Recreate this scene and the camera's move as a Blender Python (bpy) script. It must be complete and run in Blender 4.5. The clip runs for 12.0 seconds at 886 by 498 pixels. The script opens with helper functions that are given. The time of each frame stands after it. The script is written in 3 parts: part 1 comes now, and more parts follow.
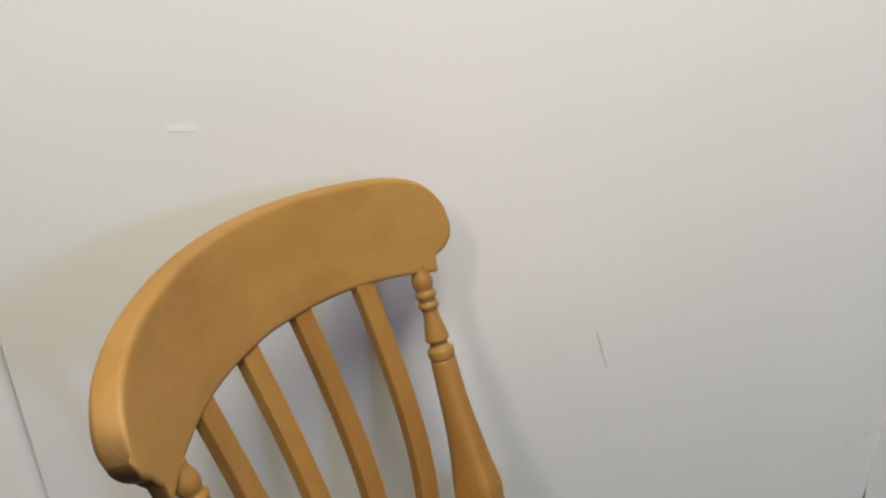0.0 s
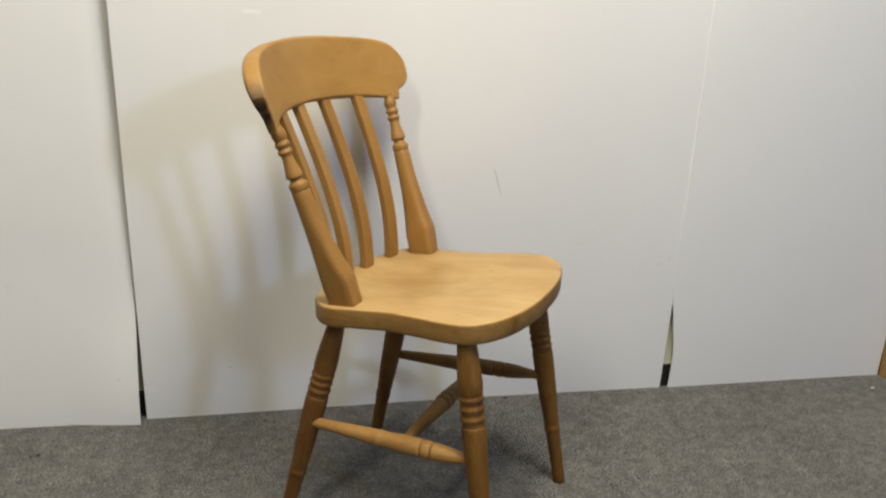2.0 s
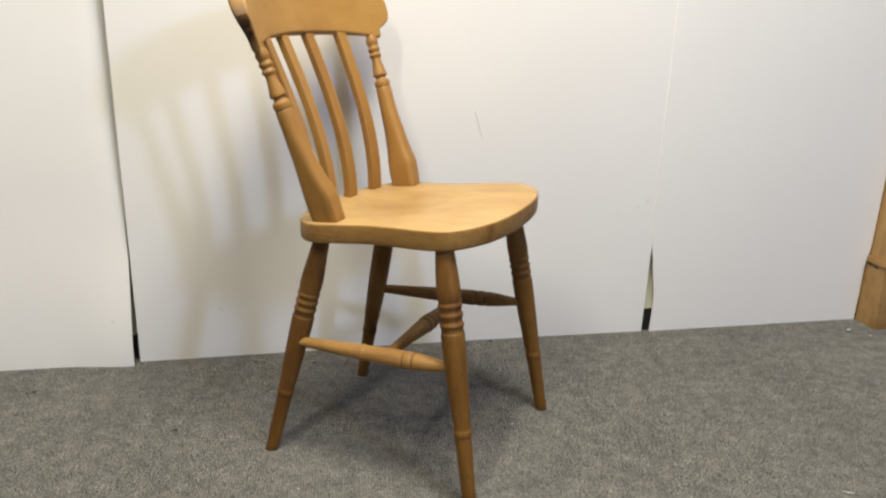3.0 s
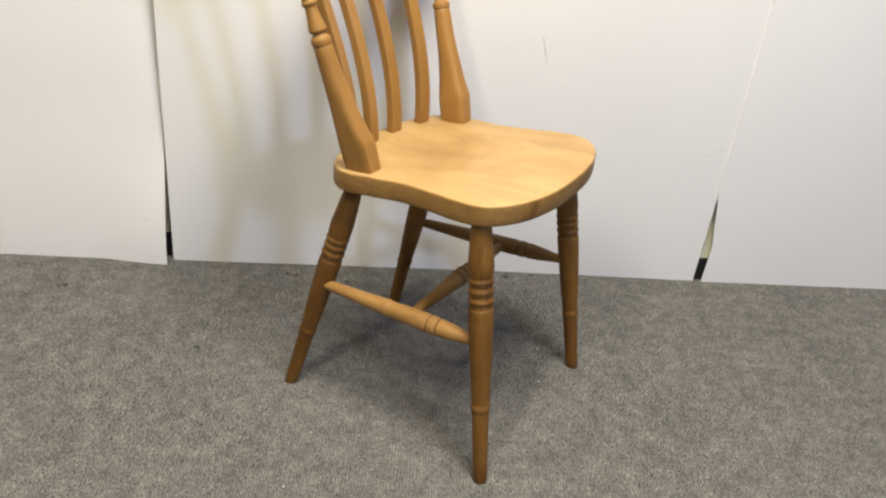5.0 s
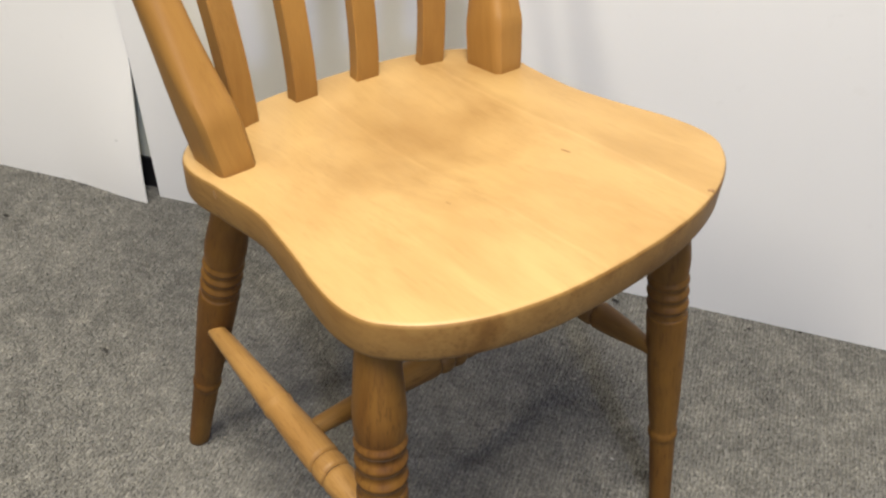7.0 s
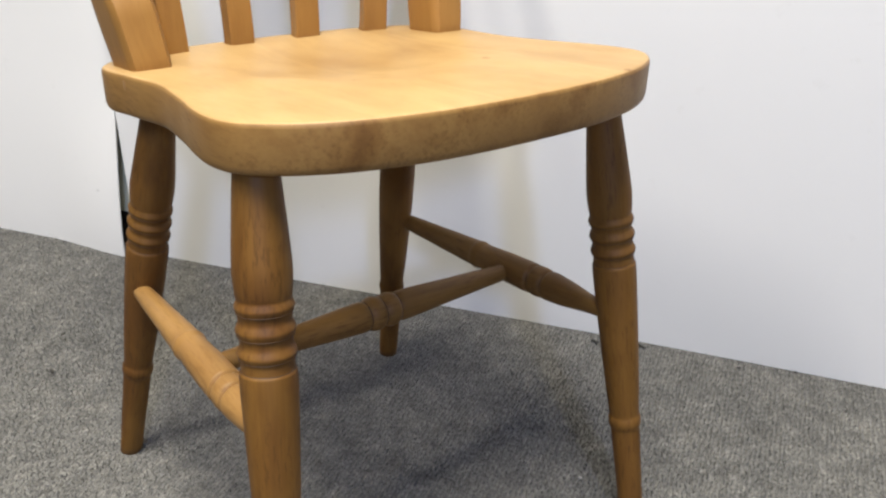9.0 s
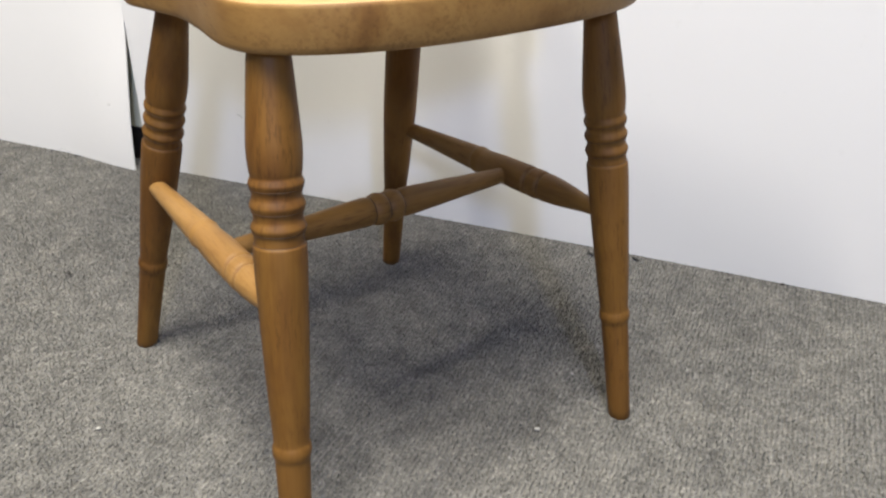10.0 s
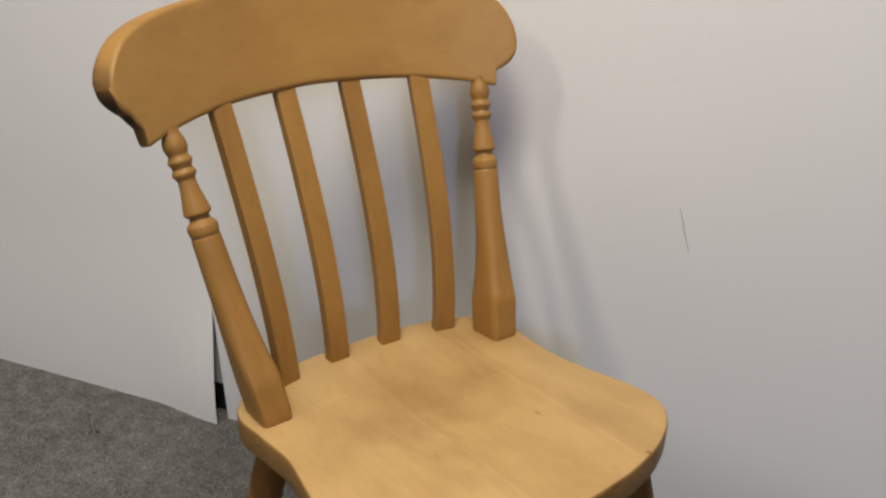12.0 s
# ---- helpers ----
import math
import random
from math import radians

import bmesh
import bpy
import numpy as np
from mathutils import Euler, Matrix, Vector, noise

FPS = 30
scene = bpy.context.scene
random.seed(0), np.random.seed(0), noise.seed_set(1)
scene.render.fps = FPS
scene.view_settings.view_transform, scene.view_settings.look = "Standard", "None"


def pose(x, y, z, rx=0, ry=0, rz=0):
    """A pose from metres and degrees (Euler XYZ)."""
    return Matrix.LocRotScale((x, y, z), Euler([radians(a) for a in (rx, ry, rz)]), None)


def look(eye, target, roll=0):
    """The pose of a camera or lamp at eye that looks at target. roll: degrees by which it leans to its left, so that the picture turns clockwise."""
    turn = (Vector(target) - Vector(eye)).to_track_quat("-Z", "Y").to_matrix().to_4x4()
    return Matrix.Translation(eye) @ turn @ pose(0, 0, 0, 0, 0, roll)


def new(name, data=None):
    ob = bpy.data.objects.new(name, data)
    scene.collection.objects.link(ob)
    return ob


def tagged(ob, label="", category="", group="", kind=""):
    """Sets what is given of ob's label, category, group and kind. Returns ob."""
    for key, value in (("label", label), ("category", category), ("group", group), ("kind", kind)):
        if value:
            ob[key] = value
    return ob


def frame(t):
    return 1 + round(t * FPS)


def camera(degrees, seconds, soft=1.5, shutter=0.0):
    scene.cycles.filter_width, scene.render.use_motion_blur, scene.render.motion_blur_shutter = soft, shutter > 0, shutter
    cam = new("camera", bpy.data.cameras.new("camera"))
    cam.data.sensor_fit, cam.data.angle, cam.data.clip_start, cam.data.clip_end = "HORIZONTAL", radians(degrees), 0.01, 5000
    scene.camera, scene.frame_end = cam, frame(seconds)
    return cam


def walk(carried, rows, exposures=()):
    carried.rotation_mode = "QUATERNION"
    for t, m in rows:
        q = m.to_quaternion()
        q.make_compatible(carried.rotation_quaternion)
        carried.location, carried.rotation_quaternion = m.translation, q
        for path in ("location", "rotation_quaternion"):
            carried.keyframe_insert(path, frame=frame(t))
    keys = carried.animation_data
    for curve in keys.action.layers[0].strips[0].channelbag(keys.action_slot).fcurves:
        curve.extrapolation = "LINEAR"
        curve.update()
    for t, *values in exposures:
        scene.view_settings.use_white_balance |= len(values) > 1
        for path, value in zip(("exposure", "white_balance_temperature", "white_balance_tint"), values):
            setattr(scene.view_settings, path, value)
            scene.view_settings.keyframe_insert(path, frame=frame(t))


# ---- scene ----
cam = camera(55.0, 12.0, soft=2.3)
PATH = [
    (0, (0.1703, -0.5415, 1.1462), (0.3237, 1.2531, 0.2767), -1.18),
    (0.5, (0.0906, -0.7966, 1.1215), (0.3088, 1.0453, 0.3734), 0.50),
    (1, (0.0264, -0.9835, 1.0725), (0.3579, 0.8695, 0.3970), 1.69),
    (1.5, (0.0216, -1.1758, 1.0242), (0.3605, 0.6857, 0.3760), 2.01),
    (2, (0.0397, -1.3104, 0.9590), (0.3753, 0.5570, 0.3263), 1.74),
    (2.5, (0.0485, -1.3964, 0.8745), (0.3880, 0.4791, 0.2684), 1.08),
    (3, (0.0552, -1.4154, 0.8272), (0.3974, 0.4606, 0.2242), 1.01),
    (3.2, (0.0554, -1.4108, 0.8219), (0.4023, 0.4593, 0.2035), 1.48),
    (4.8, (0.0975, -1.3185, 0.9252), (0.3150, 0.4698, 0.0475), 5.40),
    (5, (0.1117, -1.2551, 0.9687), (0.3075, 0.4949, 0.0167), 5.82),
    (5.5, (0.2028, -1.0394, 0.9880), (0.2781, 0.6123, -0.1382), 4.55),
    (6, (0.3318, -0.7924, 0.9508), (0.1360, 0.7780, -0.2727), 3.89),
    (6.5, (0.3851, -0.6038, 0.8961), (0.1062, 0.8901, -0.3871), 3.40),
    (6.7, (0.3957, -0.5482, 0.8700), (0.0850, 0.9340, -0.4240), 3.50),
    (8.3, (0.5248, -0.5700, 0.6382), (-0.0457, 1.1648, -0.1771), 3.55),
    (8.5, (0.5322, -0.5853, 0.6262), (-0.0322, 1.1530, -0.1861), 3.06),
    (9, (0.5447, -0.6078, 0.6123), (-0.0008, 1.1109, -0.2528), 1.85),
    (9.5, (0.5543, -0.6341, 0.5987), (0.0258, 1.0571, -0.3290), 1.98),
    (10, (0.5653, -0.6586, 0.5925), (0.0354, 1.0003, -0.3910), 2.50),
    (10.5, (0.5727, -0.6639, 0.6246), (0.0275, 0.9682, -0.3947), 2.26),
    (11, (0.5631, -0.6380, 0.7613), (-0.0287, 0.9849, -0.2352), 3.03),
    (11.5, (0.5384, -0.6353, 0.8978), (-0.1000, 1.0106, -0.0430), 2.36),
    (12, (0.5232, -0.6450, 0.9759), (-0.1138, 1.0466, 0.1029), 1.11),
]
EXPOSURES = [(0.0, -1.01, 6200, 11), (0.5, -1.05, 6200, 11), (1.0, -1.03, 6250, 11), (1.5, -0.98, 6250, 10), (2.0, -0.75, 6350, 10), (2.5, -0.50, 6400, 12), (3.0, -0.39, 6400, 12), (5.0, -0.27, 6400, 13),
             (6.5, -0.24, 6400, 13), (8.5, -0.29, 5950, 14), (9.0, -0.11, 5950, 14), (9.5, 0.06, 6000, 14), (10.5, -0.02, 6080, 16), (11.0, -0.14, 6350, 18), (11.5, -0.49, 6350, 15), (12.0, -1.07, 6300, 15)]
walk(cam, [(t, look(eye, target, roll)) for t, eye, target, roll in PATH], EXPOSURES)

# ---- light ----
WARM, COOL = (1.0, 0.93, 0.74), (0.46, 0.585, 0.96)
world = bpy.data.worlds.new("world")
world.use_nodes = True
scene.world = world
world.node_tree.nodes["Background"].inputs["Color"].default_value = (0.55, 0.62, 0.7, 1)
world.node_tree.nodes["Background"].inputs["Strength"].default_value = 0.3


def area_lamp(name, place, aim, width, height, watts, colour):
    """A lit rectangle. aim: the point that it faces, or its turn in degrees where it shines straight down."""
    data = bpy.data.lights.new(name, "AREA")
    data.shape, data.size, data.size_y = "RECTANGLE", width, height
    data.energy, data.color = watts, colour
    ob = new(name, data)
    ob.matrix_world = look(place, aim) if isinstance(aim, tuple) else pose(*place, 0, 0, aim)
    return ob


# daylight from a narrow window in the wall behind the camera
area_lamp("window_daylight", (2.00, -3.24, 2.06), (0.1, 0.2, 0.6), 0.20, 0.32, 55, COOL)
# a long tube light and two ceiling panels
area_lamp("tube_light", (-0.74, -1.68, 2.46), 62.5, 0.90, 0.14, 47, WARM)
area_lamp("ceiling_panel_light", (0.41, -0.70, 2.46), 0.0, 0.60, 1.05, 101, WARM)
area_lamp("ceiling_panel_light", (-1.15, -0.45, 2.46), 0.0, 0.60, 0.60, 8, (1.0, 0.90, 0.72))


# ---- materials ----
def material(name):
    mat = bpy.data.materials.new(name)
    mat.use_nodes = True
    nt = mat.node_tree
    return mat, nt, nt.nodes["Principled BSDF"]


def node(nt, kind, **inputs):
    n = nt.nodes.new(kind)
    for key, value in inputs.items():
        n.inputs[key.replace("_", " ")].default_value = value
    return n


def ramp(nt, source, stops):
    n = nt.nodes.new("ShaderNodeValToRGB")
    while len(n.color_ramp.elements) < len(stops):
        n.color_ramp.elements.new(0.5)
    for el, (at, c) in zip(n.color_ramp.elements, stops):
        el.position = at
        el.color = (*c, 1) if len(c) == 3 else c
    nt.links.new(source, n.inputs["Fac"])
    return n.outputs["Color"]


def mix(nt, kind, fac, a, b):
    n = nt.nodes.new("ShaderNodeMix")
    n.data_type, n.blend_type = "RGBA", kind
    for value, slot in ((fac, 0), (a, 6), (b, 7)):
        if isinstance(value, (int, float)):
            n.inputs[slot].default_value = value
        elif isinstance(value, tuple):
            n.inputs[slot].default_value = (*value, 1)
        else:
            nt.links.new(value, n.inputs[slot])
    return n.outputs[2]


def bump(nt, height, strength, distance, bsdf, under=None):
    n = node(nt, "ShaderNodeBump", Strength=strength, Distance=distance)
    nt.links.new(height, n.inputs["Height"])
    if under:
        nt.links.new(under, n.inputs["Normal"])
    nt.links.new(n.outputs["Normal"], bsdf.inputs["Normal"])
    return n.outputs["Normal"]


def pine(name, axis, light=(0.62, 0.36, 0.135), dark=(0.40, 0.195, 0.058), rough=0.42, rings=1.0, streaks=0.3, planks=False, flecks=0.0, blotches=0.0, end_shade=None, low_shade=False):
    """Lacquered pine with its grain along the thing's own axis."""
    mat, nt, b = material(name)
    co = nt.nodes.new("ShaderNodeTexCoord").outputs["Object"]
    rnd = nt.nodes.new("ShaderNodeObjectInfo").outputs["Random"]
    off = node(nt, "ShaderNodeVectorMath")
    off.operation = "MULTIPLY_ADD"
    off.inputs[1].default_value = (1, 1, 1)
    comb = nt.nodes.new("ShaderNodeCombineXYZ")
    for i in range(3):
        nt.links.new(rnd, comb.inputs[i])
    nt.links.new(co, off.inputs[0])
    nt.links.new(comb.outputs[0], off.inputs[2])
    def stretched(across, along):
        m = nt.nodes.new("ShaderNodeMapping")
        m.inputs["Scale"].default_value = [along if i == axis else across for i in range(3)]
        nt.links.new(off.outputs[0], m.inputs["Vector"])
        return m.outputs[0]
    def noise_at(across, along, scale, detail, distortion=0.0):
        n = node(nt, "ShaderNodeTexNoise", Scale=scale, Detail=detail, Roughness=0.6, Distortion=distortion)
        nt.links.new(stretched(across, along), n.inputs["Vector"])
        return n.outputs["Fac"]
    broad = noise_at(1, 0.18, 14 * rings, 3, 0.6)
    grain = noise_at(1, 0.05, 150, 5)
    fibre = noise_at(1, 0.02, 520, 3)
    cloud = noise_at(1, 0.7, 7, 3)
    base = ramp(nt, broad, [(0.3, light), (0.52, tuple(0.55 * l + 0.45 * d for l, d in zip(light, dark))), (0.6, light), (0.78, dark)])
    base = mix(nt, "MIX", 0.55, base, light)
    lines = ramp(nt, grain, [(0.30, (0.62, 0.55, 0.48)), (0.52, (1, 1, 1))])
    base = mix(nt, "MULTIPLY", streaks, base, lines)
    fine = ramp(nt, fibre, [(0.35, (0.72, 0.68, 0.62)), (0.6, (1, 1, 1))])
    base = mix(nt, "MULTIPLY", 0.8 * streaks, base, fine)
    patch = ramp(nt, cloud, [(0.34, (0.74, 0.66, 0.56)), (0.58, (1.0, 1.0, 1.0))])
    base = mix(nt, "MULTIPLY", 0.45, base, patch)
    if flecks:
        # short dark pores along the grain
        pores = ramp(nt, noise_at(1, 0.16, 380, 3), [(0.52, (1, 1, 1)), (0.64, (0.42, 0.34, 0.26))])
        where = ramp(nt, noise_at(1, 0.5, 30, 2), [(0.38, (0, 0, 0)), (0.62, (flecks,) * 3)])
        base = mix(nt, "MULTIPLY", where, base, pores)
    if blotches:
        # grime rubbed into the lacquer, and pale rubbed places
        grime = ramp(nt, noise_at(1, 0.45, 17, 4, 0.4), [(0.30, (1.12, 1.12, 1.12)), (0.50, (1, 1, 1)), (0.62, (0.72, 0.64, 0.54)), (0.76, (0.50, 0.41, 0.32))])
        base = mix(nt, "MULTIPLY", blotches, base, grime)
    if end_shade:
        # shade of the end faces painted in, picked by their normal
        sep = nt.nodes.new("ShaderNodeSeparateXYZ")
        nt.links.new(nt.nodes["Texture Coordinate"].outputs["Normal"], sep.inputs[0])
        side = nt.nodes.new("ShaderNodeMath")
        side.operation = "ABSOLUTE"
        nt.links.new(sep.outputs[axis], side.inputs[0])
        base = mix(nt, "MIX", ramp(nt, side.outputs[0], [(0.66, (0, 0, 0)), (0.93, (1, 1, 1))]), base, end_shade)
    if low_shade:
        # painted shade on the lower half of one rounded end
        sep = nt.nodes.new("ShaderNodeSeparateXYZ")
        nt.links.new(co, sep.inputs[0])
        # noise that breaks up the rim of this painted shade
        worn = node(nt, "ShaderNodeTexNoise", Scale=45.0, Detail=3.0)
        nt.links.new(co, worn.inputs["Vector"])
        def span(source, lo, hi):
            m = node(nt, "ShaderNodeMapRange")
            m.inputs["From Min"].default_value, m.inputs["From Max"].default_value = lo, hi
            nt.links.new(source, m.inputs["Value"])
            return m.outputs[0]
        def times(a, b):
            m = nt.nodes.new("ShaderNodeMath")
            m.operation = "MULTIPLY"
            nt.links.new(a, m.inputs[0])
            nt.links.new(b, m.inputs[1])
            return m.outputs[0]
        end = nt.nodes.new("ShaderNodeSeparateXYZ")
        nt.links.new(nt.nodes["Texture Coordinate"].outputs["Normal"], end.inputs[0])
        dark_spot = times(times(times(span(sep.outputs[1], -0.198, -0.218), span(sep.outputs[2], 0.798, 0.764)), span(end.outputs[1], -0.25, -0.60)), span(worn.outputs["Fac"], 0.25, 0.50))
        base = mix(nt, "MIX", dark_spot, base, (0.040, 0.017, 0.006))
    if planks:
        # three glued boards of slightly different tone
        sep = nt.nodes.new("ShaderNodeSeparateXYZ")
        nt.links.new(co, sep.inputs[0])
        place = node(nt, "ShaderNodeMapRange")
        place.inputs["From Min"].default_value, place.inputs["From Max"].default_value = -0.2, 0.2
        nt.links.new(sep.outputs[1], place.inputs["Value"])
        tones = ramp(nt, place.outputs[0], [(0.0, (1.03, 1.04, 1.05)), (0.438, (1.03, 1.04, 1.05)), (0.443, (1.10, 1.12, 1.16)), (0.450, (0.985, 0.98, 0.96)), (0.742, (0.985, 0.98, 0.96)), (0.747, (1.06, 1.07, 1.1)), (0.755, (0.93, 0.92, 0.88)), (1.0, (0.94, 0.93, 0.90))])
        base = mix(nt, "MULTIPLY", 1.0, base, tones)
        # a brownish darker oval about the middle of the dish
        m = nt.nodes.new("ShaderNodeMapping")
        m.inputs["Location"].default_value = (0.030 / 0.080, 0.0, -0.445)
        m.inputs["Scale"].default_value = (1 / 0.080, 1 / 0.12, 1)
        nt.links.new(co, m.inputs["Vector"])
        wn = node(nt, "ShaderNodeTexNoise", Scale=14.0, Detail=4.0)
        nt.links.new(co, wn.inputs["Vector"])
        shifted = node(nt, "ShaderNodeVectorMath")
        shifted.operation = "MULTIPLY_ADD"
        shifted.inputs[1].default_value = (1.6, 1.6, 0)
        nt.links.new(wn.outputs["Color"], shifted.inputs[0])
        centred = node(nt, "ShaderNodeVectorMath")
        centred.operation = "SUBTRACT"
        centred.inputs[1].default_value = (0.8, 0.8, 0)
        nt.links.new(m.outputs[0], shifted.inputs[2])
        nt.links.new(shifted.outputs[0], centred.inputs[0])
        far_off = node(nt, "ShaderNodeVectorMath")
        far_off.operation = "LENGTH"
        nt.links.new(centred.outputs[0], far_off.inputs[0])
        dark_spot = ramp(nt, far_off.outputs["Value"], [(0.2, (0.70, 0.62, 0.52)), (1.0, (1, 1, 1))])
        base = mix(nt, "MULTIPLY", 0.8, base, dark_spot)
    nt.links.new(base, b.inputs["Base Color"])
    r = ramp(nt, cloud, [(0.3, (rough + 0.1,) * 3), (0.7, (rough - 0.06,) * 3)])
    nt.links.new(r, b.inputs["Roughness"])
    b.inputs["Specular IOR Level"].default_value = 0.34
    bump(nt, grain, 0.12, 0.0012, b)
    return mat


PINE_Z = pine("pine_turned", 2, (0.325, 0.169, 0.041), (0.19, 0.092, 0.019), 0.46, 1.0, 0.16, False, 0.12, 0.22)
# same pine twice: near stretcher as lit, the others with under-seat shade painted in
PINE_RAIL_LIT = pine("pine_stretcher_lit", 2, (0.40, 0.225, 0.070), (0.24, 0.120, 0.034), 0.42, 1.0, 0.3, False, 0.3, 0.4)
PINE_RAIL_SHADE = pine("pine_stretcher_shade", 2, (0.232, 0.122, 0.029), (0.098, 0.046, 0.010), 0.50, 1.0, 0.4, False, 0.6, 0.6)
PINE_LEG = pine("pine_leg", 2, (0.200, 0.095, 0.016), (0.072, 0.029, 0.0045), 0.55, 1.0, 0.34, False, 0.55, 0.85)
PINE_EDGE = pine("pine_seat_edge", 0, (0.305, 0.172, 0.050), (0.19, 0.096, 0.026), 0.52, 1.2, 0.25, False, 0.4, 1.0)
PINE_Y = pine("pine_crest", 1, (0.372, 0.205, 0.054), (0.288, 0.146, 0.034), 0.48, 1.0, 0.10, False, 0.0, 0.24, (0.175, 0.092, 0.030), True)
PINE_X = pine("pine_seat", 0, (0.480, 0.314, 0.131), (0.372, 0.224, 0.083), 0.44, 0.8, 0.10, True, 0.12, 0.30)


def plain(name, colour, rough=0.6, spread=0.12, scale=40.0, relief=0.0):
    mat, nt, b = material(name)
    co = nt.nodes.new("ShaderNodeTexCoord").outputs["Object"]
    n = node(nt, "ShaderNodeTexNoise", Scale=scale, Detail=4.0)
    nt.links.new(co, n.inputs["Vector"])
    c = ramp(nt, n.outputs["Fac"], [(0.3, tuple(v * (1 - spread) for v in colour)), (0.7, tuple(min(1, v * (1 + spread)) for v in colour))])
    nt.links.new(c, b.inputs["Base Color"])
    b.inputs["Roughness"].default_value = rough
    if relief:
        bump(nt, n.outputs["Fac"], 0.4, relief, b)
    return mat


def board_paint(name, colour):
    """Smooth white board, slightly soiled, with a faint sheen."""
    mat, nt, b = material(name)
    co = nt.nodes.new("ShaderNodeTexCoord").outputs["Object"]
    big = node(nt, "ShaderNodeTexNoise", Scale=2.2, Detail=3.0)
    small = node(nt, "ShaderNodeTexNoise", Scale=38.0, Detail=5.0, Roughness=0.65)
    grit = node(nt, "ShaderNodeTexNoise", Scale=420.0, Detail=2.0)
    for n in (big, small, grit):
        nt.links.new(co, n.inputs["Vector"])
    c = ramp(nt, big.outputs["Fac"], [(0.35, tuple(0.965 * v for v in colour)), (0.65, colour)])
    dirt = ramp(nt, small.outputs["Fac"], [(0.22, (0.86, 0.85, 0.83)), (0.36, (1, 1, 1))])
    c = mix(nt, "MULTIPLY", 0.3, c, dirt)
    nt.links.new(c, b.inputs["Base Color"])
    b.inputs["Roughness"].default_value = 0.5
    b.inputs["Specular IOR Level"].default_value = 0.3
    bump(nt, grit.outputs["Fac"], 0.06, 0.0006, b)
    return mat


BOARD = board_paint("white_board", (0.825, 0.815, 0.80))
BOARD_EDGE = plain("raw_board_edge", (0.78, 0.77, 0.74), 0.8)


def carpet_material(name, pile=False):
    mat, nt, b = material(name)
    co = nt.nodes.new("ShaderNodeTexCoord").outputs["Object"]
    def tex(scale, detail, rough=0.6):
        n = node(nt, "ShaderNodeTexNoise", Scale=scale, Detail=detail, Roughness=rough)
        nt.links.new(co, n.inputs["Vector"])
        return n.outputs["Fac"]
    tuft = node(nt, "ShaderNodeTexVoronoi", Scale=240.0, Randomness=1.0)
    nt.links.new(co, tuft.inputs["Vector"])
    # fine ribs running away from the boards
    turned_co = nt.nodes.new("ShaderNodeMapping")
    turned_co.inputs["Rotation"].default_value = (0, 0, radians(3.5))
    nt.links.new(co, turned_co.inputs["Vector"])
    rib = node(nt, "ShaderNodeTexWave", Scale=62.0, Distortion=1.6, Detail=2.0)
    rib.inputs["Detail Scale"].default_value = 1.4
    nt.links.new(turned_co.outputs[0], rib.inputs["Vector"])
    speck = tex(360, 3, 0.7)
    clump = tex(150, 3, 0.6)
    patch = tex(34, 4, 0.6)
    wear = tex(7, 4)
    c = ramp(nt, clump, [(0.30, (0.132, 0.130, 0.123)), (0.5, (0.174, 0.171, 0.162)), (0.70, (0.240, 0.235, 0.222))])
    f = ramp(nt, speck, [(0.30, (0.45, 0.45, 0.445)), (0.5, (0.97, 0.97, 0.97)), (0.70, (1.65, 1.64, 1.60))])
    c = mix(nt, "MULTIPLY", 0.2 if pile else 0.5, c, f)
    p = ramp(nt, patch, [(0.34, (0.72, 0.72, 0.72)), (0.52, (1.0, 1.0, 1.0)), (0.70, (1.34, 1.33, 1.30))])
    c = mix(nt, "MULTIPLY", 0.75, c, p)
    r = ramp(nt, rib.outputs["Fac"], [(0.2, (0.84, 0.84, 0.84)), (0.8, (1.10, 1.10, 1.10))])
    c = mix(nt, "MULTIPLY", 0.7, c, r)
    w = ramp(nt, wear, [(0.3, (0.86, 0.86, 0.86)), (0.7, (1.12, 1.11, 1.09))])
    c = mix(nt, "MULTIPLY", 0.8, c, w)
    if pile:
        # each tuft its own tone
        own = nt.nodes.new("ShaderNodeNewGeometry").outputs["Random Per Island"]
        tone = ramp(nt, own, [(0.0, (0.82, 0.81, 0.79)), (0.3, (1.05, 1.06, 1.07)), (0.55, (1.16, 1.13, 1.08)), (0.9, (1.36, 1.35, 1.31)), (1.0, (1.9, 1.88, 1.82))])
        c = mix(nt, "MULTIPLY", 1.0, c, tone)
    nt.links.new(c, b.inputs["Base Color"])
    b.inputs["Roughness"].default_value = 0.95
    b.inputs["Specular IOR Level"].default_value = 0.1
    under = bump(nt, tuft.outputs["Distance"], 0.35, 0.003, b)
    under = bump(nt, rib.outputs["Fac"], 0.35, 0.002, b, under)
    bump(nt, speck, 0.5, 0.003, b, under)
    return mat


CARPET = carpet_material("grey_carpet")
PILE = carpet_material("grey_carpet_pile", True)
ROOM_WALL = plain("magnolia_wall", (0.66, 0.65, 0.50), 0.8, 0.05, 6.0)
# near-black on the unseen walls and ceiling, to cut bounced light
DARK_UNSEEN = plain("dark_unseen_paint", (0.10, 0.098, 0.094), 0.8, 0.05, 6.0)
SKIRTING = plain("black_skirting", (0.012, 0.011, 0.011), 0.45)
FAINT = plain("faint_scuff", (0.735, 0.728, 0.71), 0.7, 0.1, 300)
SCUFF = plain("grey_scuff", (0.57, 0.57, 0.54), 0.8, 0.25, 300)
PALE = plain("pale_tape", (0.875, 0.868, 0.855), 0.5, 0.05, 300)
